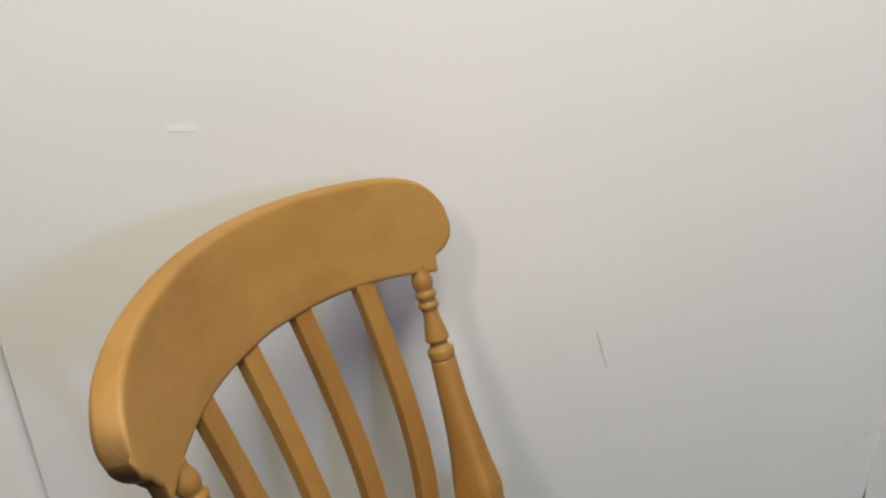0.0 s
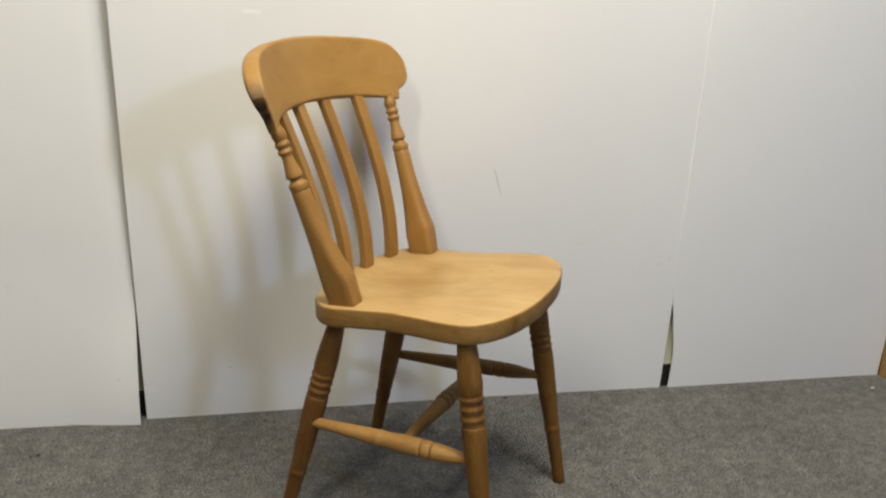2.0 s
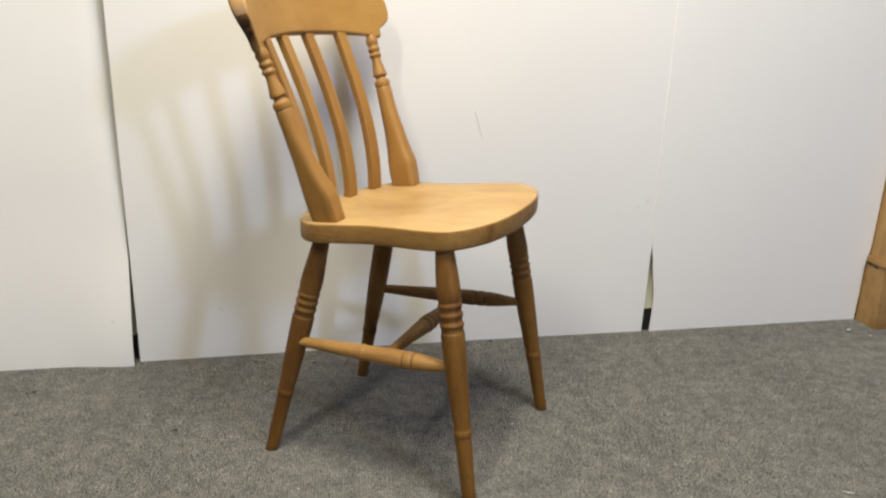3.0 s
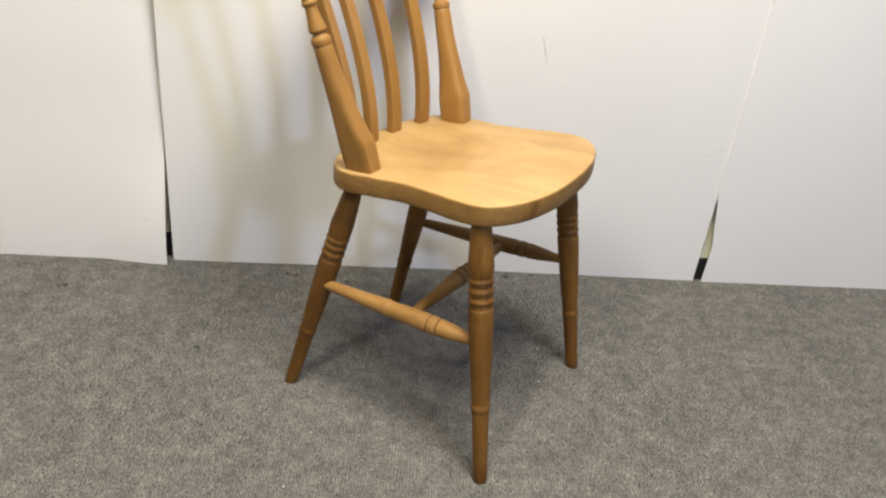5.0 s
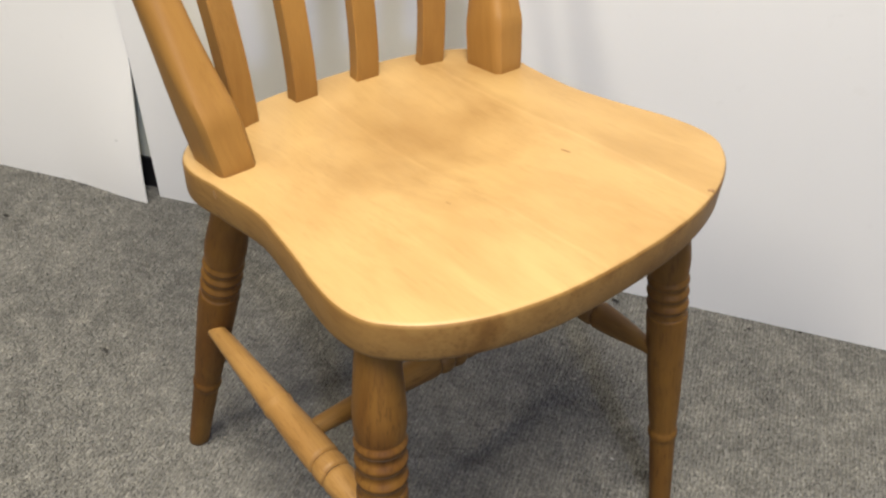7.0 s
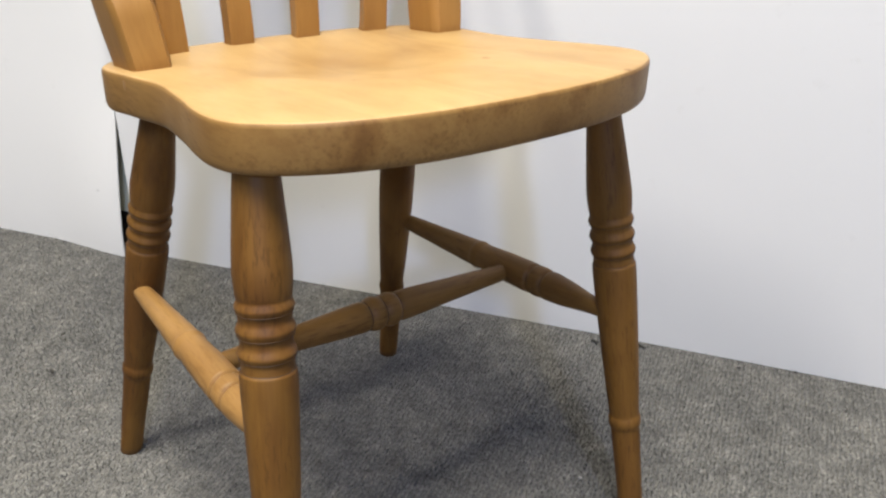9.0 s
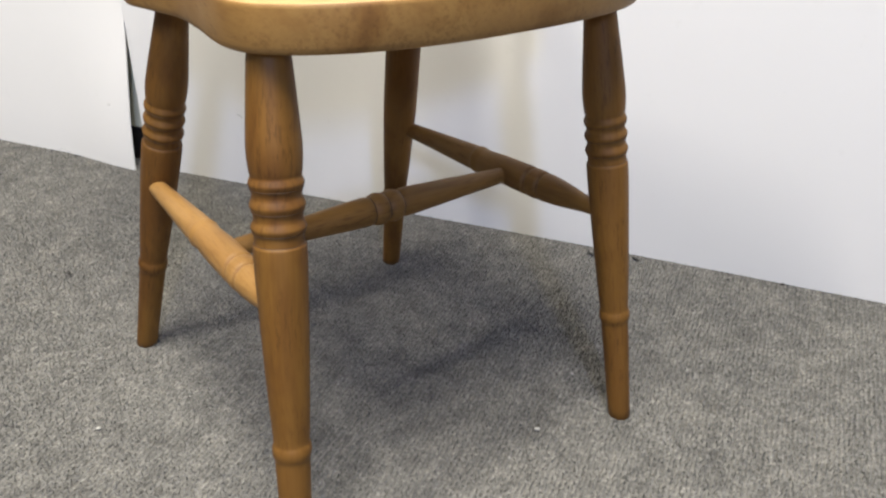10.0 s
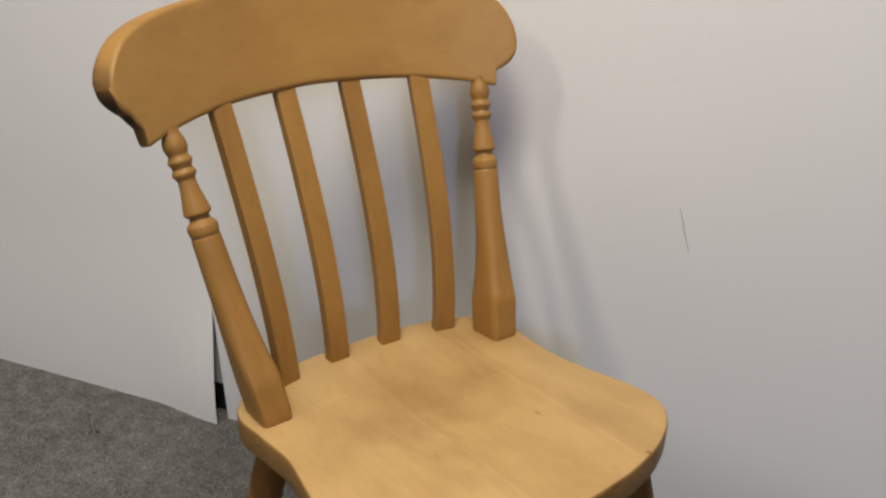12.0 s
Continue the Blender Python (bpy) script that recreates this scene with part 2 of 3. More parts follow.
LINT_DARK = plain("dark_lint", (0.03, 0.028, 0.025), 0.9)
LINT_WHITE = plain("white_crumb", (0.42, 0.41, 0.38), 0.8)
GROOVE_SHADE = plain("groove_shade", (0.050, 0.023, 0.008), 0.6, 0.3, 300)
KNOT = plain("dark_knot", (0.26, 0.140, 0.050), 0.5, 0.3, 600)
CABINET = pine("pine_cabinet", 2, (0.47, 0.30, 0.125), (0.30, 0.165, 0.055), 0.5, 1.6, 0.4, False, 0.2, 0.5)
CABINET_H = pine("pine_plinth", 1, (0.40, 0.25, 0.10), (0.25, 0.135, 0.045), 0.5, 1.6, 0.4, False, 0.2, 0.8)


# ---- building helpers ----
def part(name, bm, mat, parent=None, label="", smooth=True):
    me = bpy.data.meshes.new(name)
    bmesh.ops.recalc_face_normals(bm, faces=bm.faces)
    bm.to_mesh(me)
    bm.free()
    for p in me.polygons:
        p.use_smooth = smooth
    if smooth:
        me.set_sharp_from_angle(angle=radians(38))
    me.materials.append(mat)
    ob = new(name, me)
    if parent:
        ob.parent = parent
    if label:
        ob["label"] = label
    return ob


def loft(bm, sections, closed=True):
    """Joins rings of points, in order, into one skin with capped ends."""
    rings = [[bm.verts.new(p) for p in s] for s in sections]
    n = len(rings[0])
    for a, c in zip(rings, rings[1:]):
        for i in range(n if closed else n - 1):
            bm.faces.new((a[i], a[(i + 1) % n], c[(i + 1) % n], c[i]))
    bm.faces.new(list(reversed(rings[0])))
    bm.faces.new(rings[-1])
    return bm


def spline(points, steps):
    """Points of a Catmull-Rom curve through the given ones, of any dimension."""
    pts = [np.array(p, float) for p in points]
    pts = [2 * pts[0] - pts[1]] + pts + [2 * pts[-1] - pts[-2]]
    out = []
    for i in range(1, len(pts) - 2):
        p0, p1, p2, p3 = pts[i - 1:i + 3]
        for k in range(steps):
            t = k / steps
            out.append(0.5 * (2 * p1 + (p2 - p0) * t + (2 * p0 - 5 * p1 + 4 * p2 - p3) * t * t + (3 * p1 - p0 - 3 * p2 + p3) * t ** 3))
    out.append(pts[-2])
    return out


def turned(profile, steps=3, sides=28):
    """A lathe-turned piece along z from (height, radius) pairs."""
    bm = bmesh.new()
    sections = []
    for h, r in spline(profile, steps):
        r = max(r, 0.002)
        sections.append([(r * math.cos(a), r * math.sin(a), h) for a in (2 * math.pi * i / sides for i in range(sides))])
    return loft(bm, sections)


def between(ob, a, b, spin=0.0):
    """Puts a piece built along z from a towards b."""
    d = Vector(b) - Vector(a)
    ob.matrix_basis = Matrix.Translation(a) @ d.to_track_quat("Z", "Y").to_matrix().to_4x4() @ Matrix.Rotation(spin, 4, "Z")
    return ob


def box(bm, lo, hi):
    vs = [bm.verts.new((x, y, z)) for z in (lo[2], hi[2]) for y in (lo[1], hi[1]) for x in (lo[0], hi[0])]
    for f in ((0, 2, 3, 1), (4, 5, 7, 6), (0, 1, 5, 4), (1, 3, 7, 5), (3, 2, 6, 7), (2, 0, 4, 6)):
        bm.faces.new([vs[i] for i in f])
    return bm


def bevelled(bm, width, segments=2, angle=40):
    edges = [e for e in bm.edges if len(e.link_faces) == 2 and e.calc_face_angle(0) > radians(angle)]
    bmesh.ops.bevel(bm, geom=edges, offset=width, segments=segments, profile=0.6, affect="EDGES", clamp_overlap=True)
    return bm


# ---- room ----
def slab(name, lo, hi, mat):
    return tagged(part(name, box(bmesh.new(), lo, hi), mat, smooth=False), kind="structure")


X0, X1, Y0, Y1, TOP = -2.6, 2.3, -3.3, 0.441, 2.5
bm = bmesh.new()
bmesh.ops.create_grid(bm, x_segments=60, y_segments=48, size=0.5)
for v in bm.verts:
    v.co = ((X0 - 0.1) + (v.co.x + 0.5) * (X1 - X0 + 0.2), (Y0 - 0.1) + (v.co.y + 0.5) * (Y1 - Y0 + 0.2), 0.0)
    v.co.z = -0.0006 + 0.0006 * noise.noise(v.co * 2.3)
tagged(part("floor", bm, CARPET), "worn grey short-pile carpet", "carpet", kind="structure")


def carpet_pile(x0, x1, y0, y1, step, seed):
    """Upright tufts of the short pile in ribbed rows, dying away at the rim of the worn place."""
    rng = np.random.default_rng(seed)
    turn, pitch = radians(3.5), 2 * math.pi / (20 * 62.0)
    gu, gv = np.meshgrid(pitch * (0.5 + np.arange(int((x0 - 0.1) / pitch), int((x1 + 0.1) / pitch))), np.arange(y0 - 0.15, y1 + 0.15, step))
    u = gu.ravel() + rng.normal(0.0, 0.36, gu.size) * pitch + 0.0012 * np.sin(9.0 * gv.ravel() + 3.0 * gu.ravel())
    v = gv.ravel() + rng.uniform(-0.6, 0.6, gu.size) * step
    x, y = u * math.cos(turn) + v * math.sin(turn), v * math.cos(turn) - u * math.sin(turn)
    inside = (x > x0) & (x < x1) & (y > y0) & (y < y1)
    x, y = x[inside], y[inside]
    rim = np.minimum.reduce((x - x0, x1 - x, y - y0)) / 0.22
    keep = rng.random(x.size) < np.clip(rim, 0, 1)
    x, y = x[keep], y[keep]
    n = x.size
    high = 0.0012 + 0.0022 * rng.random(n)
    wide = 0.0008 + 0.0006 * rng.random(n)
    turn = rng.uniform(0, 2 * np.pi, n)
    lean, way = 0.0012 * rng.random(n), rng.uniform(0, 2 * np.pi, n)
    co = np.empty((n, 4, 3))
    for k in range(3):
        a = turn + 2 * np.pi * k / 3
        co[:, k] = np.stack((x + wide * np.cos(a), y + wide * np.sin(a), np.full(n, -0.0012)), 1)
    co[:, 3] = np.stack((x + lean * np.cos(way), y + lean * np.sin(way), high), 1)
    base = 4 * np.arange(n)[:, None]
    tris = np.concatenate([base + np.array(t) for t in ((0, 1, 3), (1, 2, 3), (2, 0, 3))])
    me = bpy.data.meshes.new("carpet_pile")
    me.from_pydata(co.reshape(-1, 3).tolist(), [], tris.tolist())
    me.materials.append(PILE)
    return tagged(new("carpet_pile", me), "short upright tufts of grey carpet pile", "carpet", kind="stuff")


carpet_pile(-0.75, 1.35, -0.75, 0.432, 0.0023, 5)
slab("wall_back", (X0 - 0.1, Y1, 0), (X1 + 0.1, Y1 + 0.1, TOP), ROOM_WALL)
# side walls, front wall and ceiling are unseen, kept dark to limit fill light
slab("wall_left", (X0 - 0.1, Y0, 0), (X0, Y1, TOP), DARK_UNSEEN)
slab("wall_right", (X1, Y0, 0), (X1 + 0.1, Y1, TOP), DARK_UNSEEN)
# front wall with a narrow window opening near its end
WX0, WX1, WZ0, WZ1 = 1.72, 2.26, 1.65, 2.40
slab("wall_front", (X0 - 0.1, Y0 - 0.1, 0), (WX0, Y0, TOP), DARK_UNSEEN)
slab("wall_front_pier", (WX1, Y0 - 0.1, 0), (X1 + 0.1, Y0, TOP), DARK_UNSEEN)
slab("wall_front_sill", (WX0, Y0 - 0.1, 0), (WX1, Y0, WZ0), DARK_UNSEEN)
slab("wall_front_lintel", (WX0, Y0 - 0.1, WZ1), (WX1, Y0, TOP), DARK_UNSEEN)
slab("ceiling", (X0 - 0.1, Y0 - 0.1, TOP), (X1 + 0.1, Y1 + 0.1, TOP + 0.1), DARK_UNSEEN)
bm = box(bmesh.new(), (X0, Y1 - 0.0045, 0), (X1, Y1 - 0.0005, 0.056))
tagged(part("baseboard", bevelled(bm, 0.0015), SKIRTING), "black painted skirting board", "skirting", kind="structure")


# ---- white boards standing in front of the wall ----
def board(name, x_left, x_right, face, height, label, columns=60, rows=60):
    """A thin board: x_left(z), x_right(z) give its edges, face(x, z) its front."""
    bm = bmesh.new()
    def sheet(back):
        out = []
        for j in range(rows + 1):
            z = height * j / rows
            row = []
            for i in range(columns + 1):
                x = x_left(z) + (x_right(z) - x_left(z)) * i / columns
                row.append(bm.verts.new((x, face(x, z) + back, z)))
            out.append(row)
        return out
    a, c = sheet(0.0), sheet(0.0025)
    for g, flip in ((a, False), (c, True)):
        for j in range(rows):
            for i in range(columns):
                q = (g[j][i], g[j][i + 1], g[j + 1][i + 1], g[j + 1][i])
                bm.faces.new(tuple(reversed(q)) if flip else q)
    rim = [(j, 0) for j in range(rows, 0, -1)] + [(0, i) for i in range(columns)] + [(j, columns) for j in range(rows)] + [(rows, i) for i in range(columns, 0, -1)]
    for (j, i), (k, l) in zip(rim, rim[1:] + rim[:1]):
        bm.faces.new((a[j][i], a[k][l], c[k][l], c[j][i])).material_index = 1
    ob = tagged(part(name, bm, BOARD), label, "board", "white boards")
    ob.data.materials.append(BOARD_EDGE)
    return ob


def smoothstep(t):
    t = min(1.0, max(0.0, t))
    return t * t * (3 - 2 * t)


def face_middle(x, z):
    lean = 0.044 + 0.010 * math.sin(math.pi * min(1.0, max(0.0, (x + 0.3) / 1.2)))
    sway = 0.004 * math.sin(3.1 * x + 0.8) * (1 - 0.3 * z)
    return 0.4160 + 0.013 * smoothstep((x + 0.3) / 0.9) + sway * 0.6 - lean * z


def face_left(x, z):
    curl = 0.0155 * smoothstep((x + 0.46) / 0.155) * (1 - smoothstep(z / 0.32))
    bend = 0.007 * smoothstep((x + 0.336) / 0.036) * smoothstep((z - 0.25) / 0.3)
    return 0.4075 - curl + bend + 0.012 * smoothstep(z / 0.4) - 0.012 * z


def face_right(x, z):
    return 0.4262 + 0.004 * smoothstep((x - 0.95) / 0.5) - 0.0440 * z


middle_board = board("backdrop_board", lambda z: -0.295 + 0.004 * z, lambda z: 0.897 + 0.012 * min(z, 0.5), face_middle, 1.5, "large thin white board leaning forward slightly, scratched and scuffed")
left_board = board("backdrop_board", lambda z: -1.52, lambda z: -0.304 + 0.006 * smoothstep(z / 0.3), face_left, 1.5, "thin white board with its lower corner curling off the wall")
board("backdrop_board", lambda z: 0.897 + 0.012 * min(z, 0.5) + float(np.interp(z, (0.0, 0.06, 0.10, 0.225, 0.27, 0.5, 1.5), (0.0200, 0.0216, 0.0205, 0.0008, -0.0050, -0.0060, -0.0060))), lambda z: 1.487 + 0.008 * smoothstep((z - 0.165) / 0.02), face_right, 1.5, "thin white board beside the pine cabinet")


def mark(name, points, width, mat, owner, face, label=""):
    """A thin mark on a board's face along (x, z) points."""
    bm = bmesh.new()
    path = spline(points, 6)
    secs = []
    n = len(path) - 1
    for k, (x, z) in enumerate(path):
        w = width * (0.35 + 0.65 * math.sin(math.pi * (0.08 + 0.84 * k / n)))
        a = path[min(k + 1, n)] - path[max(k - 1, 0)]
        d = np.array((-a[1], a[0])) / (np.hypot(*a) + 1e-9) * w / 2
        y = face(x, z)
        secs.append([(x + d[0], y - 0.0002, z + d[1]), (x + d[0] * 0.3, y - 0.0006, z + d[1] * 0.3), (x - d[0], y - 0.0002, z - d[1]), (x, y + 0.0008, z)])
    return part(name, loft(bm, secs), mat, owner, label)


mark("scratch", [(0.452, 0.556), (0.457, 0.540), (0.463, 0.519), (0.471, 0.494)], 0.0022, SCUFF, middle_board, face_middle, "curved grey scratch")
mark("scuff", [(0.846, 0.322), (0.853, 0.326), (0.858, 0.324)], 0.007, FAINT, middle_board, face_middle)
mark("scuff", [(0.874, 0.330), (0.876, 0.338), (0.877, 0.345)], 0.006, FAINT, middle_board, face_middle)
mark("scuff", [(-0.118, 0.120), (-0.112, 0.118), (-0.108, 0.115)], 0.0016, SCUFF, middle_board, face_middle)
def tape(x, z, width, height, tilt):
    bm = bmesh.new()
    secs = []
    for k in range(9):
        u = (k / 8 - 0.5) * width
        v = u * tilt
        rough = 0.0004 * math.sin(7.3 * k)
        secs.append([(x + u, face_middle(x + u, z + v + h) - d, z + v + h) for h, d in ((-height / 2 + rough, 0.0001), (-height / 2 + rough, 0.0004), (height / 2, 0.0004), (height / 2, 0.0001))])
    return part("tape_patch", loft(bm, secs), PALE, middle_board, "pale tape strip")


tape(-0.034, 0.866, 0.034, 0.0075, -0.06)
tape(-0.262, 0.884, 0.032, 0.006, 0.2)
mark("scuff", [(-0.345, 0.104), (-0.341, 0.106), (-0.338, 0.105)], 0.005, FAINT, left_board, face_left)
mark("scuff", [(-0.466, 0.008), (-0.455, 0.006), (-0.443, 0.002)], 0.003, FAINT, left_board, face_left)


# ---- pine cabinet at the end of the boards ----
def pine_cabinet():
    root = tagged(new("cabinet"), "shallow pine cabinet on a moulded plinth, standing on the carpet", "cabinet")
    root.matrix_world = Matrix.Translation((1.496, 0.432, 0)) @ Matrix.Rotation(radians(-88.5), 4, "Z")
    # local x runs from the wall to the front, local y away along the wall
    bm = box(bmesh.new(), (0, -0.004, 0), (0.075, 0.300, 0.164))
    part("plinth", bevelled(bm, 0.003), CABINET_H, root, "orange pine plinth")
    bm = box(bmesh.new(), (-0.002, -0.008, 0.1645), (0.080, 0.300, 0.176))
    part("moulding", bevelled(bm, 0.004, 3), CABINET_H, root)
    bm = box(bmesh.new(), (0, 0.002, 0.1765), (0.072, 0.300, 0.95))
    part("side", bevelled(bm, 0.003), CABINET, root)
    bm = box(bmesh.new(), (0.0715, 0.045, 0.21), (0.078, 0.285, 0.93))
    part("door", bevelled(bm, 0.002), CABINET, root)
    # two small dark bars just below the moulding
    for k in range(2):
        x = 0.012 + 0.022 * k
        bm = box(bmesh.new(), (x, -0.0054, 0.1545 - 0.001 * k), (x + 0.015, -0.0030, 0.1590 - 0.001 * k))
        part("dark_bar", bm, SKIRTING, root, "small dark bar")
    return root


pine_cabinet()


# ---- the chair ----
def seat_top(x, y):
    """Height of the seat's upper face over the chair's own plan."""
    z = 0.4465 + 0.085 * (x + 0.06)
    r = ((x + 0.02) / 0.13) ** 2 + (y / 0.125) ** 2
    z -= 0.0100 * max(0.0, 1 - r) ** 1.2
    return z


SEAT_HALF = [(-0.168, 0.0), (-0.166, 0.05), (-0.158, 0.1), (-0.143, 0.140), (-0.118, 0.1655), (-0.09, 0.174), (-0.05, 0.1695), (0.0, 0.1675), (0.05, 0.175), (0.09, 0.184), (0.12, 0.1870), (0.144, 0.183), (0.161, 0.171), (0.1775, 0.151), (0.193, 0.12), (0.2035, 0.08), (0.2083, 0.04), (0.2095, 0.0)]


def seat(root):
    half = spline(SEAT_HALF, 5)
    far = lambda x: 1 + 0.004 * smoothstep((x - 0.02) / 0.08)
    near = lambda x: 1 - 0.018 * smoothstep((x + 0.05) / 0.06) - 0.014 * smoothstep((x - 0.02) / 0.08)
    ring = [(x, y * far(x)) for x, y in half] + [(x, -y * near(x)) for x, y in reversed(half[1:-1])]
    cx = 0.02
    bm = bmesh.new()
    def level(scale, inset, drop, top):
        out = []
        for x, y in ring:
            d = math.hypot(x - cx, y)
            s = scale * (d - inset) / d
            px, py = cx + (x - cx) * s, y * s
            out.append(bm.verts.new((px, py, (seat_top(px, py) if top else 0.4465 + 0.085 * (px + 0.06)) - drop)))
        return out
    rings = [level(s, 0.0046, 0, True) for s in (0.06, 0.15, 0.25, 0.35, 0.45, 0.55, 0.65, 0.75, 0.85, 0.93, 1.0)]
    rings += [level(1, i, d, False) for i, d in ((0.0028, 0.0003), (0.0013, 0.0011), (0.0004, 0.0024), (0.0, 0.0042), (0.0002, 0.0275), (0.0010, 0.0310), (0.0024, 0.0328), (0.0050, 0.0335))]
    rings += [level(0.5, 0.007, 0.0335, False)]
    n = len(ring)
    for a, c in zip(rings, rings[1:]):
        for i in range(n):
            bm.faces.new((a[i], a[(i + 1) % n], c[(i + 1) % n], c[i]))
    bm.faces.new(rings[0])
    bm.faces.new(rings[-1])
    ob = part("seat", bm, PINE_X, root, "saddled pale pine seat, grain running front to back")
    for px, py, w in ((0.076, -0.049, 0.0014), (0.080, 0.072, 0.0024)):
        bm = bmesh.new()
        bmesh.ops.create_uvsphere(bm, u_segments=10, v_segments=6, radius=w)
        for v in bm.verts:
            v.co = Vector((px + 2.2 * v.co.x, py + 0.5 * v.co.y, seat_top(px + 2.2 * v.co.x, py + 0.5 * v.co.y) + 0.1 * v.co.z))
        part("knot", bm, KNOT, ob, "small dark knot")
    # a knot on the seat's edge, a dent in its front rim
    for (px, py, pz), (a, b, c), name, label in (((-0.0560, -0.1701, 0.4385), (0.0030, 0.0005, 0.0042), "knot", "brown knot in the seat's edge"), ((0.1925, 0.1085, 0.4670), (0.0030, 0.0048, 0.0012), "dent", "worn dent in the seat's rim")):
        bm = bmesh.new()
        bmesh.ops.create_uvsphere(bm, u_segments=10, v_segments=6, radius=1.0)
        for v in bm.verts:
            v.co = Vector((px + a * v.co.x, py + b * v.co.y, pz + c * v.co.z))
        part(name, bm, KNOT, ob, label)
    # the seat's steep edge faces get a darker pine
    ob.data.materials.append(PINE_EDGE)
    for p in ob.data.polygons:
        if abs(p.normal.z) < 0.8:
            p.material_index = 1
    return ob


LEG = [(0.0, 0.0100), (0.003, 0.0112), (0.05, 0.0122), (0.105, 0.0134), (0.1165, 0.0137), (0.1200, 0.0146), (0.1245, 0.0152), (0.1290, 0.0147), (0.1325, 0.0139), (0.145, 0.0145), (0.170, 0.0158), (0.210, 0.0174), (0.250, 0.0187), (0.275, 0.0193), (0.2835, 0.0192), (0.2858, 0.0189), (0.2872, 0.0179), (0.2890, 0.0178), (0.2935, 0.0178), (0.2965, 0.0190), (0.2989, 0.0197), (0.3012, 0.0190), (0.3040, 0.0177), (0.3075, 0.0177), (0.3105, 0.0189), (0.3130, 0.0197), (0.3153, 0.0190), (0.3180, 0.0177), (0.3210, 0.0177), (0.3243, 0.0189), (0.3268, 0.0196), (0.3291, 0.0189), (0.3320, 0.0179), (0.3360, 0.0186), (0.348, 0.0194), (0.360, 0.0190), (0.385, 0.0172), (0.410, 0.0152), (0.430, 0.0139), (0.460, 0.0132)]
SMOOTH_LEG = [p for p in LEG if not 0.28 < p[0] < 0.345]
POST_TOP = [(0.0, 0.0142), (0.0015, 0.0136), (0.004, 0.0145), (0.0085, 0.0150), (0.013, 0.0143), (0.0165, 0.0108), (0.019, 0.0097), (0.021, 0.0100), (0.0235, 0.0130), (0.0265, 0.0133), (0.036, 0.0116), (0.048, 0.0093), (0.057, 0.0086), (0.0595, 0.0097), (0.0635, 0.0117), (0.0675, 0.0100), (0.0695, 0.0092), (0.0715, 0.0100), (0.0755, 0.0119), (0.0795, 0.0102), (0.082, 0.0095), (0.0865, 0.0110), (0.092, 0.0116), (0.098, 0.0102), (0.103, 0.0086), (0.109, 0.0085)]
SIDE_RAIL = [(-0.008, 0.0078), (0.0, 0.0080), (0.02, 0.0092), (0.06, 0.0108), (0.105, 0.0128), (0.124, 0.0136), (0.129, 0.0145), (0.134, 0.0137), (0.139, 0.0133), (0.165, 0.0146), (0.2005, 0.0151), (0.2060, 0.0147), (0.2085, 0.0116), (0.2108, 0.0146), (0.2170, 0.0151), (0.2236, 0.0146), (0.2260, 0.0115), (0.2284, 0.0141), (0.234, 0.0144), (0.255, 0.0124), (0.284, 0.0082), (0.300, 0.0078)]
CROSS_RAIL = [(0.0, 0.0078), (0.03, 0.0090), (0.075, 0.0110), (0.120, 0.0134), (0.136, 0.0140), (0.140, 0.0134), (0.1420, 0.0128), (0.1445, 0.0146), (0.150, 0.0158), (0.1555, 0.0146), (0.158, 0.0130), (0.1605, 0.0146), (0.166, 0.0158), (0.1715, 0.0146), (0.174, 0.0128), (0.176, 0.0134), (0.180, 0.0140), (0.195, 0.0136), (0.235, 0.0114), (0.280, 0.0092), (0.310, 0.0078)]


def grooves(owner, profile, heights, width=0.0015):
    """Thin dark rings that paint the shade at the bottom of the turned grooves."""
    hs, rs = [p[0] for p in profile], [p[1] for p in profile]
    for h in heights:
        r = float(np.interp(h, hs, rs)) + 0.0003
        part("groove", turned([(h - width / 2, r - 0.001), (h - width / 4, r), (h + width / 4, r), (h + width / 2, r - 0.001)], 2, 24), GROOVE_SHADE, owner, "dark ring painting the shade in a turned groove")


def superoval(a, b, power, count=32):
    out = []
    for i in range(count):
        t = 2 * math.pi * (i + 0.5) / count
        c, s = math.cos(t), math.sin(t)
        k = (abs(c) ** power + abs(s) ** power) ** (-1 / power)
        out.append((k * c * a, k * s * b))
    return out


